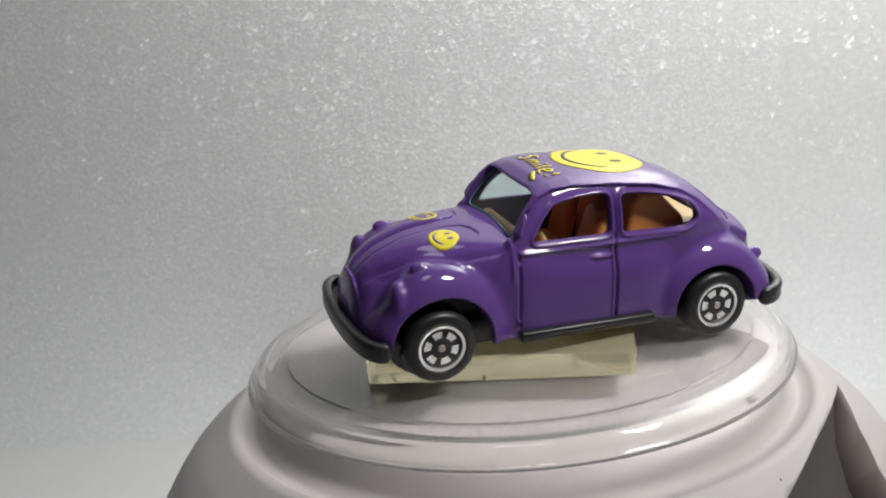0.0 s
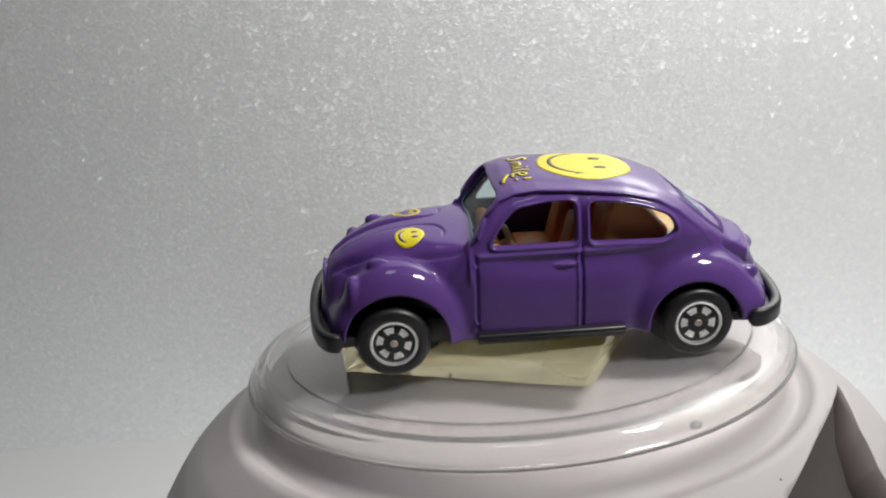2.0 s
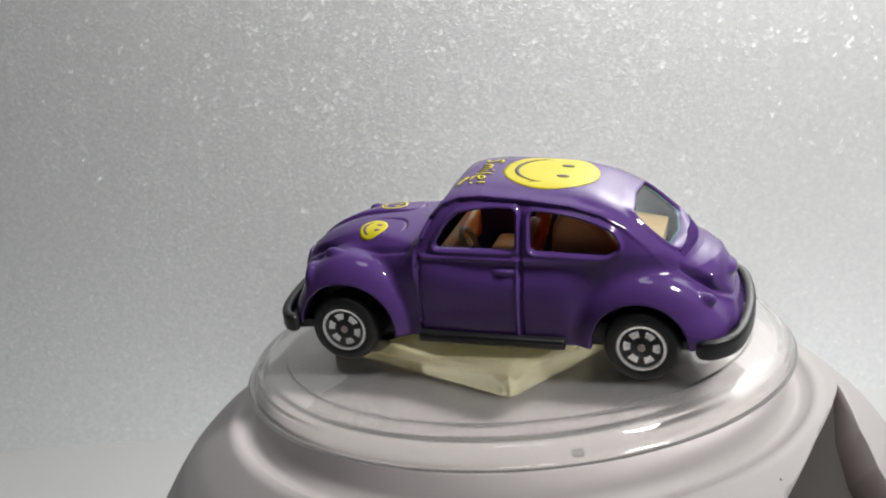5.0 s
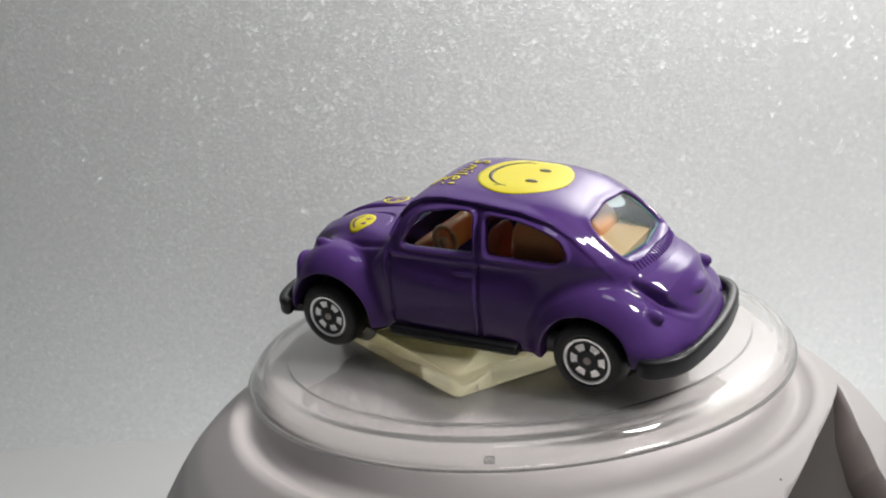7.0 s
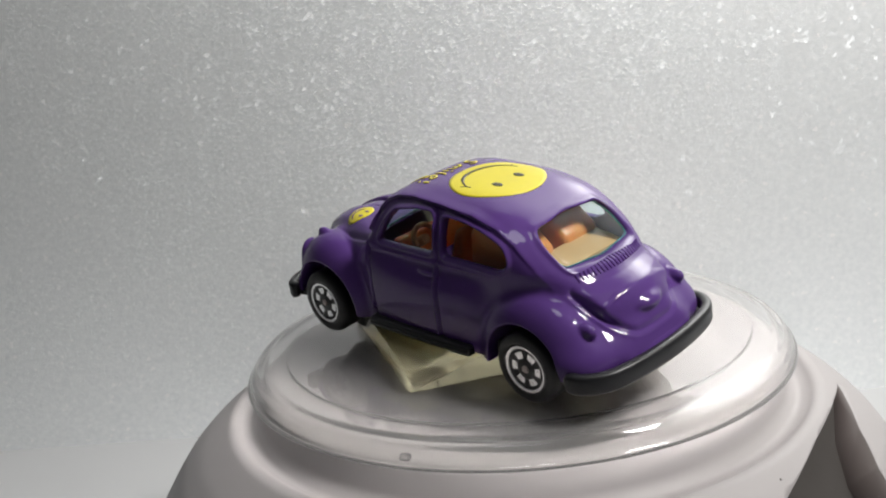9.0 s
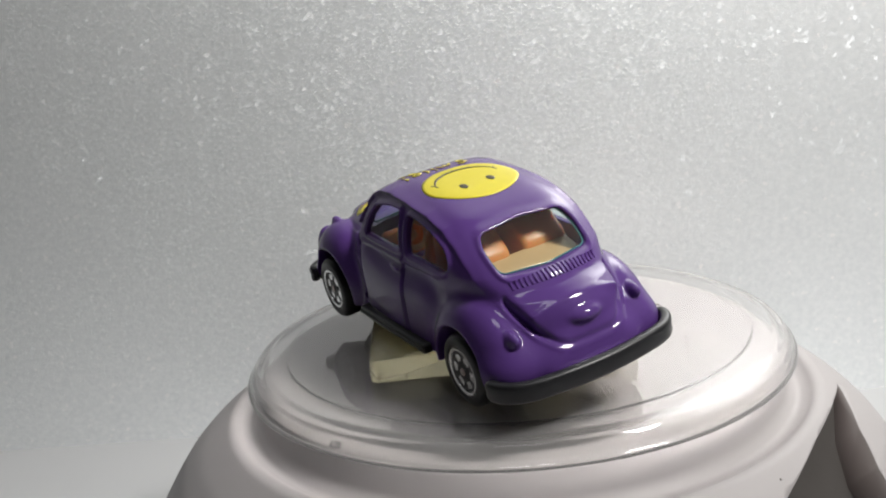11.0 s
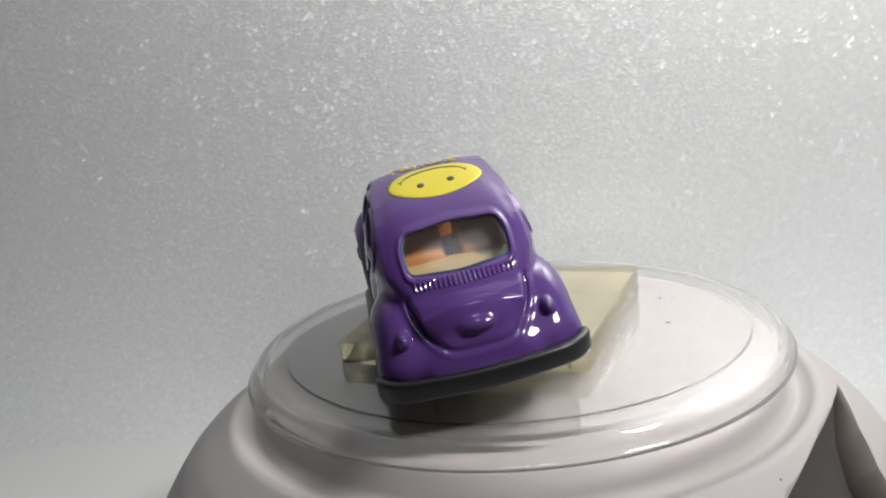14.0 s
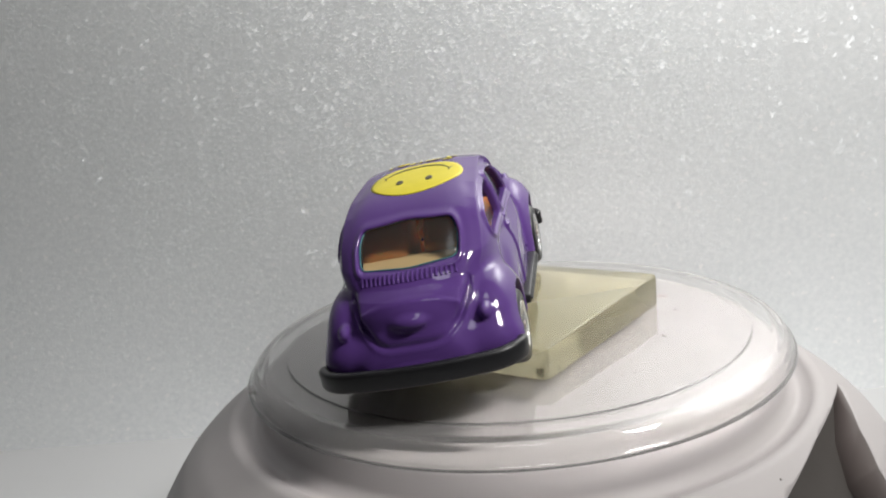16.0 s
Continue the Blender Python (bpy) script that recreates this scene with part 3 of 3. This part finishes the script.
def wheel(x, side, turn):
    tyre = round_profile([(1.2, -2.6), (4.1, -2.6), (4.75, -2.2), (4.85, 0.9), (4.45, 1.6), (3.5, 1.75), (3.2, 1.55), (3.05, 1.2), (1.2, 1.2)], 0.3, 3)
    w = part("wheel", lathe(tyre, 56, "y", True), RUBBER, car, "black plastic wheel with silver six-spoke hub")
    part("rim", lathe(round_profile([(2.72, 1.1), (2.72, 1.62), (3.14, 1.7), (3.18, 1.3)], 0.08, 2), 56, "y"), CHROME, w, "silver printed rim ring")
    part("hub", lathe(round_profile([(0, 1.5), (1.3, 1.5), (1.5, 1.35), (2.74, 1.35), (2.74, 1.0), (0, 1.0)], 0.1, 2), 48, "y"), BLACK, w)
    part("axle_end", lathe(round_profile([(0, 1.72), (0.42, 1.72), (0.5, 1.6), (0.5, 1.3)], 0.08, 2), 24, "y"), STEEL, w)
    for k in range(6):
        a = turn + k * math.pi / 3
        part("spoke_gap", wedge(1.38, 2.3, a - 0.31, a + 0.31, 1.2, 1.42), CHROME, w)
    w.location = (x * MM, side * 10.75 * MM, 0)
    w.rotation_euler = (0, 0, 0 if side > 0 else math.pi)


for wx, turn in ((20.0, 0.25), (-20.0, 0.05)):
    for side in (1, -1):
        wheel(wx, side, turn)


def smooth_path(points, steps=6):
    """Points of a smooth curve through the given ones."""
    t = np.arange(len(points))
    u = np.linspace(0, len(points) - 1, (len(points) - 1) * steps + 1)
    return [tuple(row) for row in np.stack([spline(u, list(zip(t, c))) for c in zip(*points)], 1)]


def bumper(points, label):
    """A curved blade of soft rectangular section, thicker at its rounded ends."""
    path = smooth_path(points + [(x, -y, z) for x, y, z in points[-2::-1]])
    bm = bmesh.new()
    rings = []
    sec = [(0.75 * math.copysign(abs(math.cos(a)) ** 0.6, math.cos(a)), 1.3 * math.copysign(abs(math.sin(a)) ** 0.6, math.sin(a))) for a in np.linspace(0, 2 * math.pi, 17)[:-1]]
    n = len(path)
    for i, p in enumerate(path):
        d = (Vector(path[min(i + 1, n - 1)]) - Vector(path[max(i - 1, 0)])).normalized()
        s = d.cross(Vector((0, 0, 1))).normalized()
        e = min(i, n - 1 - i) / 3
        k = math.sqrt(1 - (1 - e) ** 2) * 0.6 + 0.4 if e < 1 else 1
        groove = [0.86 if abs(b) < 0.5 and a * s.x * p[0] > 0 else 1 for a, b in sec]
        rings.append([bm.verts.new(Vector(p) + s * a * k * g + Vector((0, 0, 1)) * b * k) for (a, b), g in zip(sec, groove)])
    for a, b in zip(rings, rings[1:]):
        for k in range(16):
            j = (k + 1) % 16
            bm.faces.new((a[k], a[j], b[j], b[k]))
    bm.faces.new(rings[0][::-1])
    bm.faces.new(rings[-1])
    bmesh.ops.recalc_face_normals(bm, faces=bm.faces)
    part("bumper", bm, BLACK, car, label, angle=60)


bumper([(26.6, 12.4, 0.6), (28.2, 11.9, 0.6), (29.5, 9.6, 0.7), (30.2, 5.2, 0.8), (30.4, 0.0, 0.8)], "black plastic front bumper")
bumper([(-26.6, 12.7, 0.4), (-29.0, 12.3, 0.5), (-31.2, 10.0, 0.6), (-32.3, 5.6, 0.7), (-32.7, 0.0, 0.7)], "black plastic rear bumper")
for side in (1, -1):
    y0, y1 = sorted((side * 10.2, side * 12.7))
    part("running_board", box_bm(-10.4, 9.2, y0, y1, -0.95, 0.45, 0.35, 3), BLACK, car, "black ribbed running board")
    y0, y1 = sorted((side * 12.0, side * 12.95))
    part("board_rib", box_bm(-10.2, 9.0, y0, y1, -0.45, -0.1, 0.12), BLACK, car)
    for wx, r in ((19.5, 6.5), (-19.7, 5.75)):
        bm = lathe([(0, 0.4), (r, 0.4), (r, 0.0), (0, 0.0)], 40, "y")
        bmesh.ops.translate(bm, vec=(wx, side * 6.2 - 0.2, 0), verts=bm.verts)
        part("wheel_well", bm, BLACK, car)
part("chassis", box_bm(-25.5, 25.5, -8.4, 8.4, -2.2, 1.4, 0.6), BLACK, car, "black plastic underside")

# black plates added to keep the gaps between body and bumpers dark
for sx, x0, x1, x2, x3 in ((1, 23.0, 27.6, 29.3, 30.2), (-1, -23.0, -28.4, -31.0, -32.4)):
    bm = prism([(x0, 10.8, 0), (x1, 11.6, 0), (x2, 9.4, 0), (x3, 4.8, 0), (x3, -4.8, 0), (x2, -9.4, 0), (x1, -11.6, 0), (x0, -10.8, 0)][::sx], (0, 0, 1), 0.7, 0.5)
    part("bumper_gap_filler", bm, BLACK, car)


# ---- glazing ----
def solve_line(fn, lo, hi, level):
    """Where fn climbs through level on the way from lo (inside) to hi, by halving."""
    a, b = np.array(lo, float), np.array(hi, float)
    for _ in range(40):
        m = (a + b) / 2
        inside = fn(m) < level
        a, b = np.where(inside, m, a), np.where(inside, b, m)
    return (a + b) / 2


def pane_mesh(outline, place, rings=7):
    """Rings of an outline drawn together to its middle, laid on a surface by place(u, v)."""
    o = np.array(outline)
    mid = o.mean(0)
    n = len(o)
    uv = np.concatenate([mid + (o - mid) * k / rings for k in range(rings, 0, -1)] + [mid[None]])
    verts = place(uv[:, 0], uv[:, 1])
    faces = [(r * n + k, r * n + (k + 1) % n, (r + 1) * n + (k + 1) % n, (r + 1) * n + k) for r in range(rings - 1) for k in range(n)]
    faces += [((rings - 1) * n + k, (rings - 1) * n + (k + 1) % n, rings * n) for k in range(n)]
    return verts, faces


def grow(outline, by):
    o = np.array(outline)
    mid = o.mean(0)
    d = o - mid
    return o + d / np.linalg.norm(d, axis=1, keepdims=True) * by


TEAL = material("teal_pane_edge", (0.07, 0.20, 0.22), 0.2)


def pane(outline, place, label, edge=False):
    v, f = pane_mesh(grow(outline, 0.25), place)
    ob = part_of(mesh_object("window_pane", v, f, PANE_BLUE if edge else PANE), car, label)
    mod = ob.modifiers.new("thick", "SOLIDIFY")
    mod.thickness = 0.00025
    ob.visible_shadow = False
    if edge:
        o = grow(outline, -0.12)
        part("pane_edge", tube([tuple(p) for p in place(o[:, 0], o[:, 1])], 0.11, 6, True), TEAL, ob, "teal tinted edge of the glazing")


for side in (1, -1):
    def on_side(x, z, side=side):
        y = solve_line(lambda t: cabin(x, t, z), np.full(len(x), 3.0), np.full(len(x), 14.0), -0.5)
        return np.stack([x, side * y, z], 1)
    pane(DOOR_WINDOW, on_side, "clear door window")
    pane(QUARTER_WINDOW, on_side, "clear rear side window")


def on_front(y, z):
    return np.stack([solve_line(lambda t: cabin(t, y, z), np.full(len(y), 0.0), np.full(len(y), 13.0), -0.45), y, z], 1)


def on_rear(y, z):
    return np.stack([-solve_line(lambda t: cabin(-t, y, z), np.full(len(y), 8.0), np.full(len(y), 27.0), -0.45), y, z], 1)


SCREEN_SEEN = softened([(8.2, 11.9), (7.6, 17.25), (-7.6, 17.25), (-8.2, 11.9), (0.0, 12.5)], 1.0)
pane(SCREEN_SEEN, on_front, "faintly blue windscreen", True)
pane(REAR_WINDOW, on_rear, "faintly blue rear window with teal edge", True)


# ---- moulded seats and dashboard ----
def seat(y):
    s = part("seat", box_bm(-3.2, 2.6, y - 2.9, y + 2.9, 3.0, 7.2, 0.9, 3), INTERIOR, car, "orange-tan moulded front seat")
    bm = box_bm(-0.9, 0.9, -2.9, 2.9, 0.0, 8.2, 0.85, 3)
    for v in bm.verts:
        k = max(0.0, v.co.z - 4) / 4.2
        v.co.y *= 1 - 0.34 * k * k
    bmesh.ops.transform(bm, matrix=Matrix.Translation((-3.4, y, 5.6)) @ Matrix.Rotation(radians(-14), 4, "Y"), verts=bm.verts)
    part("backrest", bm, INTERIOR, s)


seat(4.4)
seat(-4.4)
bench = part("rear_bench", box_bm(-14.0, -8.0, -8.2, 8.2, 3.0, 8.0, 0.9, 3), INTERIOR, car, "orange-tan moulded rear bench and shelf")
for y in (-4.3, 4.3):
    bm = prism([(-7.6, y - 3.3, 6.5), (-8.4, y - 3.3, 14.2), (-9.8, y - 3.3, 16.0), (-12.6, y - 3.3, 15.7), (-17.0, y - 3.3, 11.6), (-17.0, y - 3.3, 6.5)], (0, 1, 0), 6.6, 0)
    bmesh.ops.bevel(bm, geom=list(bm.edges), offset=0.8, segments=3, affect="EDGES", profile=0.5)
    part("backrest", bm, INTERIOR, bench, "orange-tan wedge-shaped rear backrest")
bm = prism([(-21.6, 6.4, 10.2), (-16.6, 7.4, 10.6), (-16.6, -7.4, 10.6), (-21.6, -6.4, 10.2)], (0, 0, 1), 0.3, 1.4)
part("shelf", bm, CREAM, bench, "cream parcel shelf")
part("interior_floor", box_bm(-12.6, 7.0, -8.4, 8.4, 1.8, 3.4, 0.5), INTERIOR, car)
dash = part("dashboard", box_bm(5.2, 7.0, -8.2, 8.2, 6.5, 11.0, 0.8, 3), INTERIOR, car, "orange-tan moulded dashboard")
ring = [(0.0, 2.0 * math.cos(a), 2.0 * math.sin(a)) for a in np.linspace(0, 2 * math.pi, 33)[:-1]]
bm = tube(ring, 0.4, 8, True)
bmesh.ops.transform(bm, matrix=Matrix.Translation((3.6, 4.6, 10.3)) @ Matrix.Rotation(radians(25), 4, "Y"), verts=bm.verts)
part("steering_wheel", bm, CREAM, dash, "cream moulded steering wheel")
bm = tube([(5.6, 4.6, 9.2), (3.6, 4.6, 10.3)], 0.7, 12)
part("steering_column", bm, CREAM, dash)


# ---- prints on the paint ----
def roof_height(x, y):
    """Height of the painted skin above (x, y)."""
    x, y = np.asarray(x, float), np.asarray(y, float)
    zs = np.arange(22.0, 4.0, -0.1)
    v = solid(x[:, None] + 0 * zs, y[:, None] + 0 * zs, zs[None, :] + 0 * x[:, None])
    i = np.argmax(v < 0, 1)
    return solve_line(lambda t: solid(x, y, t), zs[i], zs[np.maximum(i - 1, 0)], 0.0)


def laid(name, uv, faces, mat, lift, parent, label=""):
    uv = np.array(uv, float)
    v = np.column_stack([uv, roof_height(uv[:, 0], uv[:, 1]) + lift])
    ob = mesh_object(name, v, faces, mat)
    mod = ob.modifiers.new("thick", "SOLIDIFY")
    mod.thickness, mod.offset = 0.00003, 1
    return part_of(ob, parent, label)


def disc_uv(cx, cy, rx, ry, rings=10, steps=64, inner=0.0):
    uv = [(cx + rx * k * math.cos(a), cy + ry * k * math.sin(a)) for k in np.linspace(1, inner or 0.02, rings) for a in np.linspace(0, 2 * math.pi, steps + 1)[:-1]]
    faces = [(r * steps + k, r * steps + (k + 1) % steps, (r + 1) * steps + (k + 1) % steps, (r + 1) * steps + k) for r in range(rings - 1) for k in range(steps)]
    if not inner:
        faces.append(tuple((rings - 1) * steps + k for k in range(steps)))
    return uv, faces


def arc_uv(cx, cy, r, span, thick, steps=40):
    """A crescent that is thickest in the middle, open to the rear."""
    uv, faces = [], []
    for k in range(steps + 1):
        a = -span + 2 * span * k / steps
        w = thick * (0.18 + 0.82 * math.cos(a / span * math.pi / 2) ** 0.8)
        for q in (r - w, r + w * 0.35):
            uv.append((cx + q * math.cos(a), cy + q * math.sin(a)))
    for k in range(steps):
        faces.append((2 * k, 2 * k + 1, 2 * k + 3, 2 * k + 2))
    return uv, faces


def band_uv(points, width):
    """A band of the given width along a line."""
    p = np.array(smooth_path(points, 5))
    d = np.gradient(p, axis=0)
    nrm = np.stack([-d[:, 1], d[:, 0]], 1) / np.linalg.norm(d, axis=1, keepdims=True)
    w = width * np.minimum(1, 0.45 + np.minimum(np.arange(len(p)), np.arange(len(p))[::-1]) * 0.2)[:, None]
    uv = np.stack([p - nrm * w, p + nrm * w], 1).reshape(-1, 2)
    return uv, [(2 * k, 2 * k + 1, 2 * k + 3, 2 * k + 2) for k in range(len(p) - 1)]


face = laid("roof_print", *disc_uv(-7.0, -0.3, 6.35, 6.5, 16, 72), YELLOW, 0.03, car, "yellow smiling face printed on the roof")
for y in (-2.35, 1.75):
    laid("eye", *disc_uv(-8.9, y, 0.85, 0.5, 4, 24), INK, 0.075, face)
laid("mouth", *arc_uv(-7.0, -0.3, 4.7, 1.28, 0.42), INK, 0.075, face)
for s_ in (1, -1):
    a = 1.28 * s_
    tip = (-7.0 + 4.6 * math.cos(a), -0.3 + 4.6 * math.sin(a))
    laid("mouth_corner", *band_uv([(tip[0] + 0.75, tip[1] + 0.55 * s_), (tip[0] + 0.1, tip[1] + 0.15 * s_), (tip[0] - 0.8, tip[1] + 0.1 * s_)], 0.11), INK, 0.075, face)
hood_face = laid("bonnet_print", *disc_uv(17.1, 4.85, 2.0, 2.05, 7, 48), YELLOW, 0.03, car, "yellow smiling face printed on the bonnet")
laid("eye", *disc_uv(16.4, 4.20, 0.42, 0.24, 3, 16), PLUM, 0.075, hood_face)
laid("eye", *disc_uv(16.4, 5.50, 0.42, 0.24, 3, 16), PLUM, 0.075, hood_face)
laid("mouth", *arc_uv(17.1, 4.85, 1.35, 1.25, 0.26), PLUM, 0.075, hood_face)
ring_face = laid("bonnet_print", *disc_uv(17.1, -4.05, 2.0, 2.05, 3, 48, 0.80), YELLOW, 0.03, car, "yellow ring print with a worn face on the bonnet")
laid("eye", *disc_uv(16.4, -3.40, 0.4, 0.22, 3, 16), YELLOW, 0.03, ring_face)
laid("eye", *disc_uv(16.4, -4.70, 0.4, 0.22, 3, 16), YELLOW, 0.03, ring_face)
laid("mouth", *arc_uv(17.1, -4.05, 1.3, 1.1, 0.18), YELLOW, 0.03, ring_face)


# "Smile!" in brush strokes, (along the word, up), in millimetres
STROKES = (([(1.9, 2.5), (1.2, 2.75), (0.55, 2.2), (1.0, 1.6), (1.25, 0.9), (0.8, 0.3), (0.0, 0.35)], 0.2),
           ([(2.3, 0.35), (2.5, 1.1), (2.7, 1.75)], 0.16), ([(2.6, 1.2), (3.0, 1.75), (3.3, 1.5), (3.2, 0.45)], 0.16), ([(3.3, 1.2), (3.75, 1.75), (4.1, 1.4), (4.15, 0.4)], 0.16),
           ([(4.9, 1.7), (5.0, 1.0), (5.0, 0.4)], 0.18), ([(4.98, 2.3), (5.05, 2.5), (5.15, 2.65)], 0.18),
           ([(6.3, 2.75), (6.0, 1.9), (5.95, 0.9), (6.15, 0.3)], 0.19),
           ([(6.9, 1.1), (7.6, 1.2), (8.1, 1.7), (7.6, 2.1), (7.0, 1.6), (6.85, 0.8), (7.3, 0.25), (8.2, 0.2)], 0.18),
           ([(6.9, -0.35), (7.5, -0.75), (8.3, -1.15), (9.1, -1.3)], 0.3),
           ([(9.2, 2.7), (9.2, 2.1), (9.15, 1.5)], 0.22), ([(9.1, 0.8), (9.12, 0.6), (9.1, 0.4)], 0.22))


def brushed(grow_by, dx, dy):
    """All strokes of the word as one set of points and faces."""
    uv, faces = [], []
    for line, w in STROKES:
        pts, quads = band_uv([(2.9 - 0.95 * up + 0.05 * along + dx, -4.9 + 1.06 * along + dy) for along, up in line], w + grow_by)
        faces += [tuple(i + len(uv) for i in q) for q in quads]
        uv += [tuple(p) for p in pts]
    return uv, faces


laid("lettering", *brushed(0.05, 0.16, -0.08), INK, 0.05, car, "dark edge of the lettering")
laid("lettering", *brushed(0.0, 0.0, 0.0), YELLOW, 0.11, car, "hand-lettered yellow word on the roof")


# ---- dust and crumbs ----
def specks(name, spots, label, mat, size=(0.10, 0.32)):
    """Small dark crumbs, each a squashed pebble."""
    rng = random.Random(5)
    verts, faces = [], []
    cube = [(-1, -1, -1), (1, -1, -1), (1, 1, -1), (-1, 1, -1), (-1, -1, 1), (1, -1, 1), (1, 1, 1), (-1, 1, 1)]
    quads = [(0, 3, 2, 1), (4, 5, 6, 7), (0, 1, 5, 4), (1, 2, 6, 5), (2, 3, 7, 6), (3, 0, 4, 7)]
    for x, y, z in spots:
        a, s = rng.uniform(0, 6.28), rng.uniform(*size) * rng.choice((0.6, 0.8, 1.0))
        lx, ly = s * rng.uniform(0.7, 1.8), s * rng.uniform(0.4, 0.8)
        b = len(verts)
        for p, q, r in cube:
            p, q = p * lx * rng.uniform(0.6, 1), q * ly * rng.uniform(0.6, 1)
            verts.append((x + p * math.cos(a) - q * math.sin(a), y + p * math.sin(a) + q * math.cos(a), z + (r + 1) * 0.05))
        faces += [tuple(b + i for i in f) for f in quads]
    ob = mesh_object(name, verts, faces, mat, False)
    return tagged(ob, label, "dust", kind="stuff")


CRUMB = material("dark_crumbs", (0.05, 0.04, 0.03), 0.8)
rng = random.Random(11)
spots = []
while len(spots) < 60:
    a, r = rng.uniform(0, 2 * math.pi), abs(rng.gauss(23, 5))
    if 12 < r < 34:
        spots.append((r * math.cos(a), r * math.sin(a), 0.0))
on_disc = specks("disc_dust", spots, "dark dust crumbs scattered on the clear disc", CRUMB, (0.07, 0.24))
spots = []
A, B, CC = np.array((4.0, -26.2)), np.array((-6.4, 22.5)), np.array((22.5, 4.3))
for _ in range(90):
    u, v = rng.uniform(0.04, 0.96), rng.uniform(0.04, 0.96)
    p = A + (CC - A) * u + (B - CC) * v
    spots.append((p[0], p[1], 3.2 + 1.2 * u + 0.5 * v + (0.3 * v * (1 - u)) + 0.02))
on_block = specks("block_dust", spots, "dark dust crumbs on the acrylic block", CRUMB, (0.05, 0.15))
spots = []
for _ in range(12):
    a, r = rng.uniform(-2.9, -0.3), rng.uniform(44.2, 54.5)
    z = float(np.interp(r, [43.7, 45.6, 48.6, 51.4, 53.4, 55.4], [41.5, 40.2, 38.0, 35.0, 31.5, 27.5]))
    spots.append((r * math.cos(a), r * math.sin(a), z - 0.02))
specks("base_dust", spots, "dark dust crumbs on the white base", CRUMB, (0.07, 0.24))
riders = [on_disc, on_block]


# ---- what turns ----
CAR_POSE = Matrix(((-0.99668, -0.06910, 0.04304, 1.218 * MM), (0.06319, -0.99001, -0.12606, -8.978 * MM), (0.05132, -0.12292, 0.99109, 7.482 * MM), (0, 0, 0, 1)))


def motions():
    """The disc turns at an even pace and carries the block and the car."""
    for ob, here in ((disc, Matrix()), (block, Matrix()), (car, CAR_POSE)) + tuple((s, Matrix()) for s in riders):
        walk(ob, [(t, pose(0, 0, TABLE_TO_DISC, 0, 0, 25.1 - 7.29 * t) @ here) for t in range(17)])


motions()
